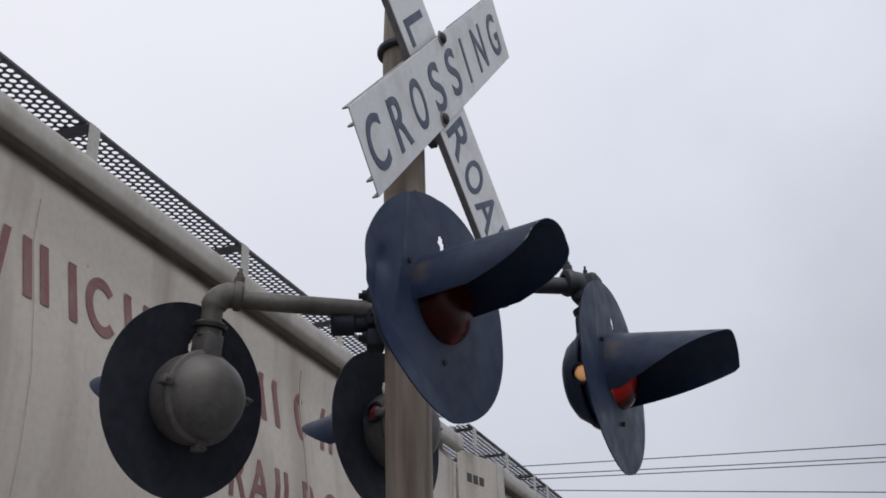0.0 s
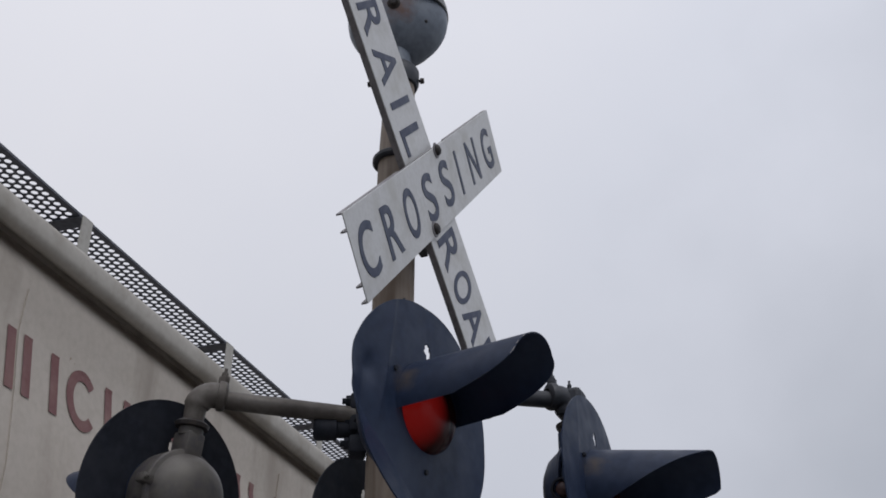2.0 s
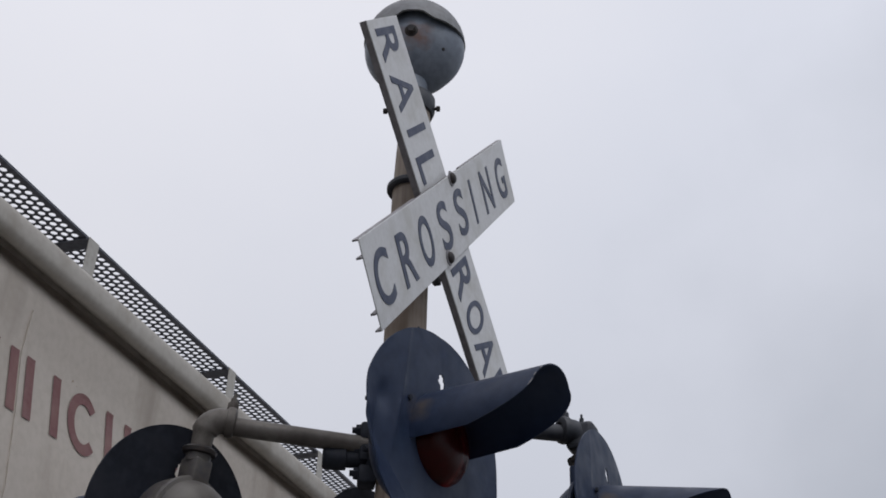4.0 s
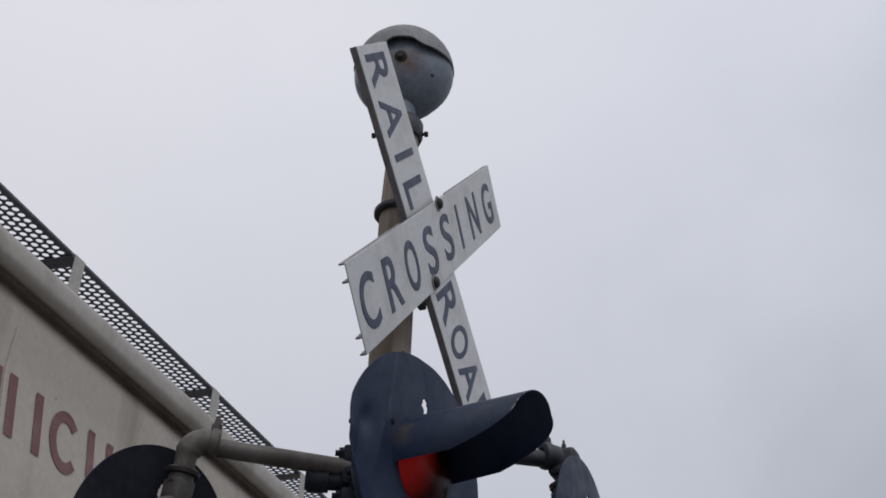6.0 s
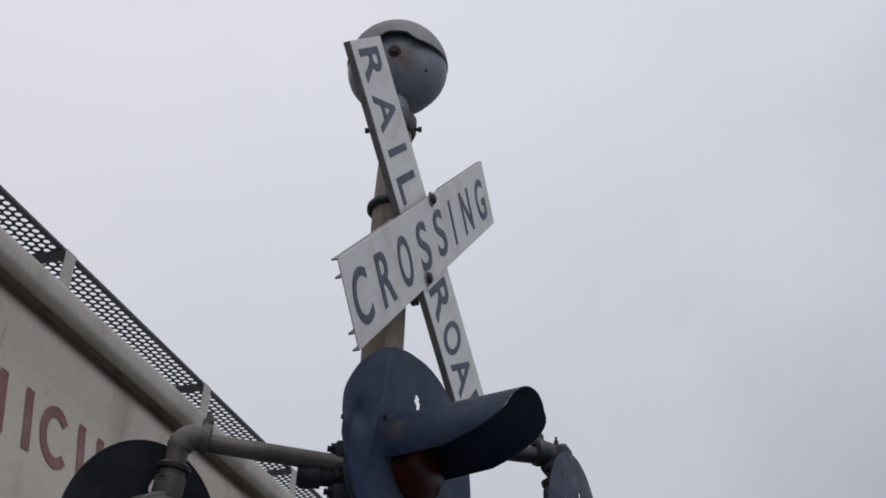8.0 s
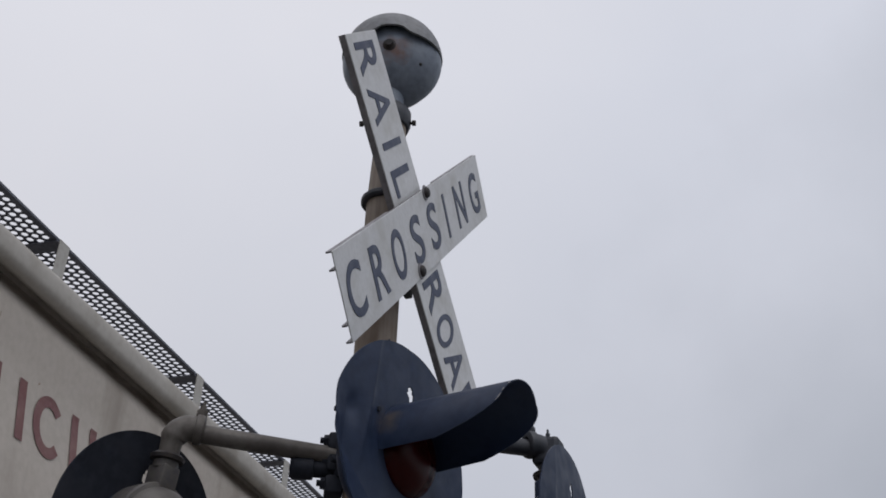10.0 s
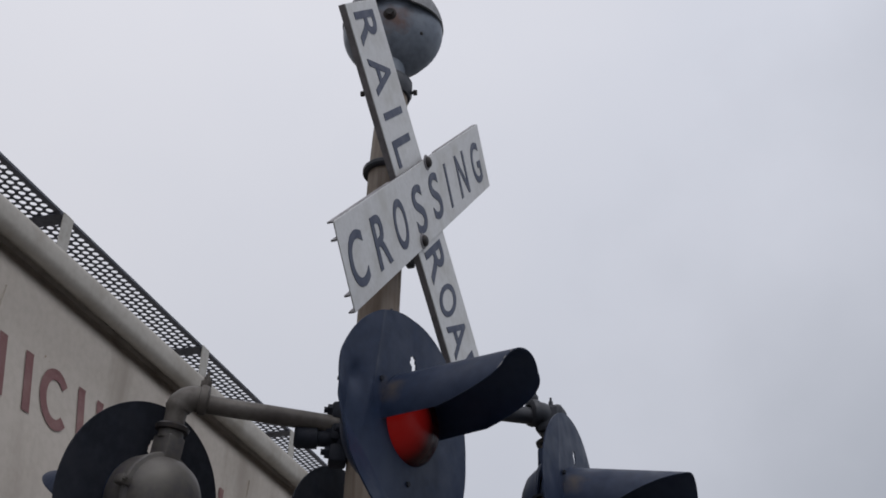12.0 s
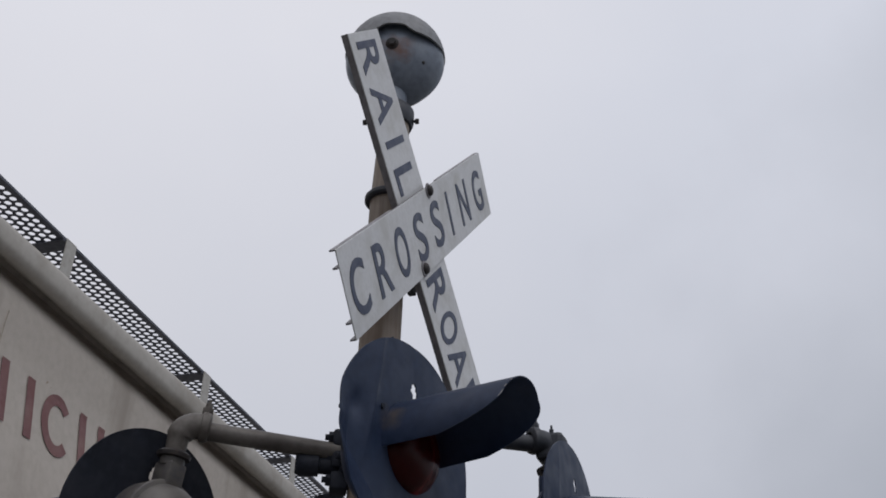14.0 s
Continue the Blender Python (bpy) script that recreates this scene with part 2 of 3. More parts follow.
def thing(name, label, category, m=None, group="", kind=""):
    ob = new(name)
    ob.empty_display_size = 0.1
    if m is not None:
        ob.matrix_basis = m
    return tagged(ob, label, category, group, kind)


def box(bm, x0, x1, y0, y1, z0, z1, bevel=0.0):
    r = bmesh.ops.create_cube(bm, size=1.0)
    vs = r["verts"]
    for v in vs:
        v.co = Vector(((x0 + x1) / 2 + v.co.x * (x1 - x0), (y0 + y1) / 2 + v.co.y * (y1 - y0), (z0 + z1) / 2 + v.co.z * (z1 - z0)))
    if bevel:
        es = list({e for v in vs for e in v.link_edges})
        bmesh.ops.bevel(bm, geom=es, offset=bevel, segments=2, affect="EDGES", profile=0.5)
    return bm


def lathe(bm, profile, segs=40, m=None):
    """Turns (radius, height) pairs round the z axis; closed at radius 0."""
    m = m or Matrix()
    rings = []
    for r, h in profile:
        if r < 1e-6:
            rings.append([bm.verts.new(m @ Vector((0, 0, h)))])
        else:
            rings.append([bm.verts.new(m @ Vector((r * math.cos(2 * math.pi * i / segs), r * math.sin(2 * math.pi * i / segs), h))) for i in range(segs)])
    for a, b in zip(rings, rings[1:]):
        for i in range(segs):
            j = (i + 1) % segs
            if len(a) == 1 and len(b) == 1:
                continue
            if len(a) == 1:
                bm.faces.new((a[0], b[i], b[j]))
            elif len(b) == 1:
                bm.faces.new((a[i], a[j], b[0]))
            else:
                bm.faces.new((a[i], a[j], b[j], b[i]))
    return bm


def tube(bm, pts, radius, segs=18, caps=True):
    """A round pipe along points."""
    pts = [Vector(p) for p in pts]
    rings, side = [], None
    for k, p in enumerate(pts):
        d = (pts[min(k + 1, len(pts) - 1)] - pts[max(k - 1, 0)]).normalized()
        if side is None:
            side = d.orthogonal().normalized()
        side = (side - d * side.dot(d)).normalized()
        other = d.cross(side)
        r = radius[k] if isinstance(radius, (list, tuple)) else radius
        rings.append([bm.verts.new(p + r * (math.cos(2 * math.pi * i / segs) * side + math.sin(2 * math.pi * i / segs) * other)) for i in range(segs)])
    for a, b in zip(rings, rings[1:]):
        for i in range(segs):
            bm.faces.new((a[i], a[(i + 1) % segs], b[(i + 1) % segs], b[i]))
    if caps:
        bm.faces.new(rings[0])
        bm.faces.new(rings[-1])
    return bm


def toward(a, b):
    """A frame at a whose z axis points to b."""
    a, b = Vector(a), Vector(b)
    return Matrix.Translation(a) @ (b - a).to_track_quat("Z", "Y").to_matrix().to_4x4()


def hexbolt(bm, m, r=0.009, h=0.008, stem=0.0):
    bmesh.ops.create_cone(bm, cap_ends=True, segments=6, radius1=r, radius2=r * 0.92, depth=h, matrix=m @ Matrix.Translation((0, 0, h / 2)))
    if stem:
        bmesh.ops.create_cone(bm, cap_ends=True, segments=10, radius1=r * 0.5, radius2=r * 0.5, depth=stem, matrix=m @ Matrix.Translation((0, 0, stem / 2)))
    return bm


def glyph(char, width, height, thick=0.0015, weight=0.0):
    """One character as a thin solid, its box centred on the origin in the xz plane, facing -y."""
    cu = bpy.data.curves.new("glyph", "FONT")
    cu.body, cu.size, cu.offset, cu.extrude, cu.resolution_u = char, 1.0, weight, 0.0, 6
    tmp = bpy.data.objects.new("glyph", cu)
    scene.collection.objects.link(tmp)
    me = bpy.data.meshes.new_from_object(tmp.evaluated_get(bpy.context.evaluated_depsgraph_get()))
    bpy.data.objects.remove(tmp)
    bpy.data.curves.remove(cu)
    bm = bmesh.new()
    bm.from_mesh(me)
    bpy.data.meshes.remove(me)
    xs, ys = [v.co.x for v in bm.verts], [v.co.y for v in bm.verts]
    cx, cy, sx, sy = (min(xs) + max(xs)) / 2, (min(ys) + max(ys)) / 2, max(xs) - min(xs), max(ys) - min(ys)
    for v in bm.verts:
        v.co = Vector(((v.co.x - cx) * width / sx, 0, (v.co.y - cy) * height / sy))
    r = bmesh.ops.extrude_face_region(bm, geom=bm.faces[:])
    for v in r["geom"]:
        if isinstance(v, bmesh.types.BMVert):
            v.co.y -= thick
    return bm


# ---- ground and track ----
def ground():
    bm = bmesh.new()
    n, size = 48, 1500.0
    grid = [[None] * (n + 1) for _ in range(n + 1)]
    for i in range(n + 1):
        for j in range(n + 1):
            a, b = 2 * i / n - 1, 2 * j / n - 1
            x, y = size * math.copysign(abs(a) ** 3, a), size * math.copysign(abs(b) ** 3, b)
            grid[i][j] = bm.verts.new((x, y, 0.02 * noise.noise((x * 0.3, y * 0.3, 0))))
    for i in range(n):
        for j in range(n):
            bm.faces.new((grid[i][j], grid[i + 1][j], grid[i + 1][j + 1], grid[i][j + 1]))
    tagged(part("ground", bm, GRAVEL), "grey gravel ground beside the railway track", "ground", kind="structure")


ground()
TRAIN = pose(1.5, 2.55, 0, 0, 0, 2.5)  # origin on the near side of the train; x runs along the track


def track():
    t = thing("railway_track", "steel rails on dark wooden ties in gravel", "track", TRAIN, kind="structure")
    for y in (0.83, 2.27):
        bm = bmesh.new()
        box(bm, -40, 60, y - 0.035, y + 0.035, 0.14, 0.18, 0.008)
        box(bm, -40, 60, y - 0.01, y + 0.01, 0.06, 0.14)
        box(bm, -40, 60, y - 0.07, y + 0.07, 0.045, 0.065)
        part("rail", bm, STEEL, t, smooth=False)
    bm = bmesh.new()
    box(bm, -0.11, 0.11, 0.3, 2.8, -0.1, 0.045, 0.01)
    first = part("tie", bm, TIE, t, smooth=False)
    for k in range(-30, 60):
        if k:
            ob = new("tie", first.data)
            ob.parent = t
            ob.matrix_basis = pose(k * 0.55, 0, 0)
    first.location.x = 0


track()

# ---- covered hopper cars ----
# half section of a car: (inset from the widest near side, height)
SECTION = [(0.42, 1.02), (0.22, 1.22), (0.14, 1.6), (0.07, 2.1), (0.012, 2.55), (-0.030, 2.95), (-0.036, 3.3), (0.0, 3.62), (0.045, 3.92), (0.041, 4.05), (0.035, 4.14), (0.034, 4.19)]
# the side curves into a channel behind the rounded nose of the top sill
SECTION += [(0.038, 4.222), (0.047, 4.246), (0.061, 4.271), (0.080, 4.297), (0.102, 4.325), (0.124, 4.353), (0.140, 4.379), (0.146, 4.402), (0.134, 4.428), (0.10, 4.442), (0.02, 4.43), (0.0, 4.385)]
SILL = [(-0.005 + 0.045 * math.cos(radians(k)), 4.376 + 0.047 * math.sin(radians(k))) for k in range(285, 179, -15)]
SILL += [(-0.052, 4.40), (-0.050, 4.435), (-0.046, 4.450), (-0.038, 4.461), (-0.022, 4.470), (0.03, 4.476)]
ROOF = [(0.03, 4.474), (0.35, 4.50), (0.75, 4.545), (1.2, 4.575), (1.55, 4.585)]
HALF = 1.55


def strip_solid(bm, line, x0, x1, step, depth):
    """A sheet with the section line, run from x0 to x1, with thickness inwards."""
    n = max(1, int((x1 - x0) / step))
    rows = []
    for k in range(n + 1):
        x = x0 + (x1 - x0) * k / n
        rows.append([bm.verts.new((x, y, z)) for y, z in line])
    for a, b in zip(rows, rows[1:]):
        for i in range(len(line) - 1):
            bm.faces.new((a[i], a[i + 1], b[i + 1], b[i]))
    bmesh.ops.recalc_face_normals(bm, faces=bm.faces)
    bmesh.ops.solidify(bm, geom=bm.faces[:], thickness=depth)
    return bm


def end_wall(bm, x, thick):
    pts = SECTION + ROOF
    loop = [(y, z) for y, z in pts] + [(2 * HALF - y, z) for y, z in reversed(pts[:-1])]
    a = [bm.verts.new((x, y, z)) for y, z in loop]
    b = [bm.verts.new((x + thick, y, z)) for y, z in loop]
    bm.faces.new(a)
    bm.faces.new(list(reversed(b)))
    for i in range(len(loop)):
        j = (i + 1) % len(loop)
        bm.faces.new((a[i], a[j], b[j], b[i]))


def grating(bm, x0, x1, y0, rows, pitch, row, hole, z, thick):
    """Walkway sheet with staggered round holes punched through."""
    n, seg = int((x1 - x0) / pitch), 12
    for k in range(rows):
        for i in range(n):
            cx, cy = x0 + (i + (0.25 if k % 2 else 0.75)) * pitch, y0 + (k + 0.5) * row
            lo_o, lo_i, hi_i = [], [], []
            for s in range(seg):
                a = 2 * math.pi * (s + 0.5) / seg
                c, d = math.cos(a), math.sin(a)
                f = max(abs(c), abs(d))
                lo_o.append(bm.verts.new((cx + c / f * pitch / 2, cy + d / f * row / 2, z)))
                lo_i.append(bm.verts.new((cx + c * hole, cy + d * hole, z)))
                hi_i.append(bm.verts.new((cx + c * hole * 1.03, cy + d * hole * 1.03, z + thick)))
            for s in range(seg):
                j = (s + 1) % seg
                bm.faces.new((lo_o[s], lo_o[j], lo_i[j], lo_i[s]))
                bm.faces.new((lo_i[s], lo_i[j], hi_i[j], hi_i[s]))
    return bm


DECK_Z, DECK_Y = 4.655, -0.012


def hopper_car(name, label, x0, x1, posts, ahead=0.0):
    car = thing(name, label, "train car", TRAIN, group="covered hopper cars of the train")
    mirror = Matrix.Translation((0, 2 * HALF, 0)) @ Matrix.Diagonal((1, -1, 1, 1))
    for side, m in (("near", None), ("far", mirror)):
        bm = strip_solid(bmesh.new(), SECTION, x0, x1, 0.6, 0.006)
        part("side_sheet", bm, CAR, car, "beige painted curved side sheet", m=m)
        bm = strip_solid(bmesh.new(), SILL, x0 - 0.01, x1 + 0.01, 1.2, 0.005)
        part("top_sill", bm, EAVE, car, "rounded beige top sill", m=m)
    bm = strip_solid(bmesh.new(), ROOF + [(2 * HALF - y, z) for y, z in reversed(ROOF[:-1])], x0, x1, 1.2, 0.005)
    part("roof", bm, EAVE, car)
    for x, th in ((x0, 0.008), (x1, -0.008)):
        bm = bmesh.new()
        end_wall(bm, x + (0.02 if th > 0 else -0.02), th)
        part("end_wall", bm, CAR, car, smooth=False)
    for a in (x0 - 0.004, x1 - 0.066):
        bm = strip_solid(bmesh.new(), [(y - 0.012, z) for y, z in SECTION[2:14]], a, a + 0.07, 0.5, 0.014)
        part("corner_strip", bm, EAVE, car)
    # weld seams of the side sheets
    k = -0.065 if x0 < 0 else x0 + 2.6
    while k < x1 - 0.5:
        bm = bmesh.new()
        strip_solid(bm, [(y - 0.006, z) for y, z in SECTION[2:11]], k - 0.011, k + 0.011, 0.5, 0.007)
        part("weld_seam", bm, CAR, car)
        k += 2.62
    # running board on the near roof edge
    board = part("running_board", grating(bmesh.new(), x0 - ahead - 0.0253, x1, DECK_Y + 0.0292, 14, 0.0476, 0.0437, 0.0175, DECK_Z, 0.004), GALV, car, "perforated dark steel walkway", smooth=False)
    bm = bmesh.new()
    box(bm, x0 - ahead, x1, DECK_Y, DECK_Y + 0.0294, DECK_Z - 0.003, DECK_Z + 0.010)
    part("edge_lip", bm, GALV, board, smooth=False)
    bm = bmesh.new()
    box(bm, x0 - ahead, x1, DECK_Y + 0.6412, DECK_Y + 0.668, DECK_Z - 0.003, DECK_Z + 0.022)
    part("edge_lip", bm, GALV, board, smooth=False)
    for x in posts:
        bm = bmesh.new()
        box(bm, x - 0.042, x + 0.042, DECK_Y - 0.007, DECK_Y - 0.001, 4.47, DECK_Z + 0.009, 0.001)
        box(bm, x + 0.036, x + 0.042, DECK_Y - 0.001, DECK_Y + 0.02, 4.47, DECK_Z - 0.02)
        hexbolt(bm, pose(x + 0.02, DECK_Y + 0.012, DECK_Z + 0.010), 0.008, 0.008, 0.014)
        part("bracket", bm, BRACKET, car, "pale steel walkway bracket", smooth=False)
        bm = bmesh.new()
        box(bm, x - 0.060, x + 0.028, DECK_Y + 0.001, DECK_Y + 0.64, DECK_Z - 0.010, DECK_Z - 0.004)
        part("cross_strap", bm, GALV, car, smooth=False)
        bm = bmesh.new()
        box(bm, x - 0.02, x + 0.02, DECK_Y + 0.62, DECK_Y + 0.64, 4.515, DECK_Z - 0.011)
        part("bracket", bm, BRACKET, car, smooth=False)
    # trucks
    bm = bmesh.new()
    box(bm, x0 + 0.3, x1 - 0.3, HALF - 0.25, HALF + 0.25, 0.8, 1.04, 0.02)
    part("centre_sill", bm, IRON, car, smooth=False)
    for c in (x0 + 1.6, x1 - 1.6):
        for y in (HALF - 0.99, HALF + 0.99):
            bm = bmesh.new()
            box(bm, c - 1.15, c + 1.15, y - 0.07, y + 0.07, 0.48, 0.72, 0.05)
            part("truck_frame", bm, IRON, car)
        for dx in (-0.85, 0.85):
            for y in (HALF - 0.72, HALF + 0.72):
                bm = lathe(bmesh.new(), [(0, -0.06), (0.44, -0.06), (0.44, -0.04), (0.42, 0.06), (0.3, 0.03), (0.1, 0.06), (0, 0.06)], 32, pose(c + dx, y, 0.60, -90 if y < HALF else 90))
                part("wheel", bm, STEEL, car)
        bm = bmesh.new()
        box(bm, c - 0.2, c + 0.2, HALF - 0.95, HALF + 0.95, 0.55, 0.8, 0.03)
        part("bolster", bm, IRON, car, smooth=False)
    return car


def side_at(z):
    for (y0, z0), (y1, z1) in zip(SECTION, SECTION[1:]):
        if z0 <= z <= z1:
            return y0 + (y1 - y0) * (z - z0) / (z1 - z0)
    return 0.0


def on_side(bm, x, z, proud=0.004):
    """Lays a flat shape of the xz plane on the curved side at x, z."""
    for knot in (3.3, 3.62, 3.92):
        bmesh.ops.bisect_plane(bm, geom=bm.verts[:] + bm.edges[:] + bm.faces[:], plane_co=(0, 0, knot - z), plane_no=(0, 0, 1))
    for v in bm.verts:
        zz = v.co.z + z
        v.co = Vector((v.co.x + x, side_at(zz) - proud + v.co.y, zz))
    return bm


CAR_END, NEXT_CAR = 5.50, 6.69
car_a = hopper_car("covered_hopper_car", "beige covered hopper car with faded maroon lettering and roof walkway", -9.0, CAR_END,
                   [0.187 - 1.47 * k for k in range(6, 0, -1)] + [0.187, 1.69, 3.03, 4.45])
car_b = hopper_car("covered_hopper_car", "beige covered hopper car coupled behind, number stencilled by its end", NEXT_CAR, NEXT_CAR + 14.2,
                   [5.94, 6.92, 7.88, 8.38] + [9.3 + 1.0 * k for k in range(11)], 0.88)
# end post and slanting end panel of the second car
bm = box(bmesh.new(), 6.46, NEXT_CAR - 0.006, -0.048, 0.0, 2.2, 4.462, 0.006)
part("end_post", bm, EAVE, car_b, smooth=False)
panel_along = Vector((5.80 - 6.456, 0.108 + 0.043, 0)).normalized()
PANEL = Matrix((panel_along, Vector((0, 0, 1)).cross(panel_along), Vector((0, 0, 1)))).transposed().to_4x4()
PANEL.translation = (6.456, -0.043, 4.45)
bm = box(bmesh.new(), 0, 0.673, -0.008, 0.0, -2.2, 0.0, 0.002)
panel = part("end_panel", bm, CAR, car_b, "flat beige end panel with a stencilled number", smooth=False)
panel.matrix_basis = PANEL


# railway lettering on the car side: the company mark as plain uprights and rings, the common word as letters
def bar(bm, x0, z0, x1, z1, w):
    """A slanting or upright stroke of width w between two heights."""
    n, p = 6, []
    for k in range(n + 1):
        f = k / n
        p.append((x0 + (x1 - x0) * f, z0 + (z1 - z0) * f))
    front = [[bm.verts.new((x + s * w / 2, -0.001, z)) for s in (-1, 1)] for x, z in p]
    for a, b in zip(front, front[1:]):
        bm.faces.new((a[0], a[1], b[1], b[0]))


def ring(bm, w, h, t, gap):
    n = 28
    rows = []
    for k in range(n + 1):
        a = radians(gap) + (2 * math.pi - 2 * radians(gap)) * k / n
        rows.append([bm.verts.new((math.cos(a) * (w / 2 - d), -0.001, math.sin(a) * (h / 2 - d))) for d in (0, t)])
    for a, b in zip(rows, rows[1:]):
        bm.faces.new((a[0], a[1], b[1], b[0]))


MARK_Z, MARK_H = 3.78, 0.30
h2 = MARK_H / 2
for kind, x, w in (("slant", -0.31, 0.2), ("one", -0.118, 0.05), ("two", 0.102, 0.265), ("ring", 0.43, 0.255), ("two", 0.735, 0.23), ("one", 0.98, 0.05), ("ring", 1.25, 0.22),
                   ("one", 1.52, 0.05), ("one", 1.76, 0.05), ("two", 2.12, 0.235), ("ring", 2.535, 0.14), ("slant", 2.84, 0.2), ("slant", 2.97, 0.2)):
    bm = bmesh.new()
    if kind == "one":
        bar(bm, 0, -h2, 0, h2, 0.06)
    elif kind == "two":
        bar(bm, -w / 2 + 0.03, -h2, -w / 2 + 0.03, h2, 0.06)
        bar(bm, w / 2 - 0.03, -h2, w / 2 - 0.03, h2, 0.06)
    elif kind == "slant":
        bar(bm, -0.02, -h2, 0.06, h2, 0.05)
    else:
        ring(bm, w, MARK_H + 0.01, 0.055, 42)
    ob = part("mark_stroke", on_side(bm, x, MARK_Z + 0.018 * x, 0.010), MAROON, car_a, "faded maroon painted mark", smooth=False)
for ch, x0, x1 in (("R", 1.60, 1.79), ("A", 1.815, 2.05), ("I", 2.125, 2.18), ("L", 2.235, 2.40), ("R", 2.48, 2.67), ("O", 2.76, 3.02), ("A", 3.07, 3.31), ("D", 3.38, 3.58)):
    bm = glyph(ch, x1 - x0, 0.272, 0.001, 0.018)
    part("letter", on_side(bm, (x0 + x1) / 2, 3.26, 0.009), MAROON, car_a, "faded maroon painted letter", smooth=False)
# number on the end panel of the second car as plain bars
for k in range(3):
    bm = box(bmesh.new(), 0.235 + k * 0.105, 0.315 + k * 0.105, -0.0005, 0.0025, -0.275, -0.195)
    part("number_bar", bm, NUMBER, panel, smooth=False)

# ---- signal mast ----
MAST = (0.0, 0.105)


def signal_mast():
    t = thing("signal_mast", "weathered grey-brown steel mast of the crossing signal on a concrete base", "signal mast", pose(MAST[0], MAST[1], 0))
    bm = lathe(bmesh.new(), [(0, 0.35), (0.051, 0.35), (0.0495, 3.285), (0.0495, 3.305), (0.0485, 3.315), (0.0385, 3.575), (0, 3.575)], 40)
    part("pole", bm, POLE, t)
    bm = lathe(bmesh.new(), [(0.047, 3.293), (0.059, 3.294), (0.0635, 3.299), (0.0635, 3.308), (0.059, 3.313), (0.040, 3.316)], 40)
    part("collar", bm, DARKARM, t, "dark iron collar")
    bm = lathe(bmesh.new(), [(0, 0.30), (0.16, 0.30), (0.16, 0.33), (0.08, 0.36), (0.07, 0.6), (0.052, 0.62)], 36)
    part("base_casting", bm, CAST, t)
    bm = box(bmesh.new(), -0.4, 0.4, -0.4, 0.4, -0.2, 0.302, 0.02)
    part("foundation", bm, CONCRETE, t, smooth=False)
    bm = bmesh.new()
    lathe(bm, [(0.051, 2.545), (0.072, 2.55), (0.075, 2.56), (0.075, 2.60), (0.066, 2.61), (0.066, 2.67), (0.075, 2.68), (0.075, 2.715), (0.072, 2.725), (0.051, 2.73)], 40)
    for z in (2.58, 2.70):
        for a in (60, 150, 240, 330):
            m = pose(0, 0, z, 0, 0, a) @ pose(0.066, 0, 0, 0, 90)
            hexbolt(bm, m, 0.014, 0.016, 0.032)
    for z in (2.535, 2.585, 2.635):
        m = pose(0, 0, z, 0, 0, 116)
        lug = bmesh.new()
        box(lug, 0.05, 0.090, -0.03, 0.03, -0.021, 0.021, 0.008)
        hexbolt(lug, pose(0.088, 0.010, 0.004, 0, 90), 0.014, 0.012, 0.02)
        lug.transform(m)
        me = bpy.data.meshes.new("lug")
        lug.to_mesh(me)
        lug.free()
        bm.from_mesh(me)
        bpy.data.meshes.remove(me)
    part("crossarm_clamp", bm, INNER, t, "dark cast clamp with bolts")
    bm = tube(bmesh.new(), [(0, 0, 2.575), (-0.045, 0.09, 2.575), (-0.052, 0.104, 2.575), (-0.053, 0.106, 2.575), (-0.073, 0.145, 2.573), (-0.076, 0.151, 2.573)], [0.02, 0.02, 0.02, 0.026, 0.026, 0.02])
    part("pipe_stub", bm, INNER, t, "capped pipe stub")
    return t


signal_mast()


# ---- crossbuck ----
H = 3.2
sign = thing("crossbuck_sign", "white crossbuck sign with black letters on two crossed boards", "road sign", pose(0, 0, H))


def board(name, m, x0, x1, w, flange, gap=None):
    """A folded sheet board, its face in the xz plane at y = 0 facing -y, with edge flanges behind."""
    bm = bmesh.new()
    box(bm, x0, x1, 0, 0.003, -w / 2, w / 2, 0.0012)
    ob = part(name, bm, WHITE, sign, smooth=False)
    ob.matrix_basis = m
    spans = [(x0, x1)] if gap is None else [(x0, gap[0]), (gap[1], x1)]
    for z in (-w / 2, w / 2 - 0.0035):
        for a, b in spans:
            part("flange", box(bmesh.new(), a, b, 0.0031, flange, z, z + 0.0035), ALU, ob, "dull aluminium edge flange", smooth=False)
        if gap:  # notched to a shallow edge where the other board passes
            part("flange", box(bmesh.new(), *gap, 0.0031, 0.007, z, z + 0.0035), ALU, ob, "dull aluminium edge flange", smooth=False)
    return ob


front = board("crossing_board", pose(0.0018, 0, -0.0048, 0, -45), -0.602, 0.667, 0.192, 0.015, (-0.2, 0.2))
for z in (-0.058, 0.058):
    for a, b in ((-0.607, -0.2), (0.2, 0.668)):
        part("rib", box(bmesh.new(), a, b, 0.0031, 0.014, z - 0.002, z + 0.002), ALU, front, smooth=False)
for ch, u, w in (("C", -0.523, 0.098), ("R", -0.362, 0.092), ("O", -0.212, 0.092), ("S", -0.053, 0.086), ("S", 0.102, 0.086), ("I", 0.231, 0.0165), ("N", 0.388, 0.098), ("G", 0.558, 0.098)):
    bm = glyph(ch, w, 0.12, 0.0012, 0.012)
    ob = part("letter", bm, LETTER, front, smooth=False)
    ob.matrix_basis = pose(u, -0.0002, -0.0045)

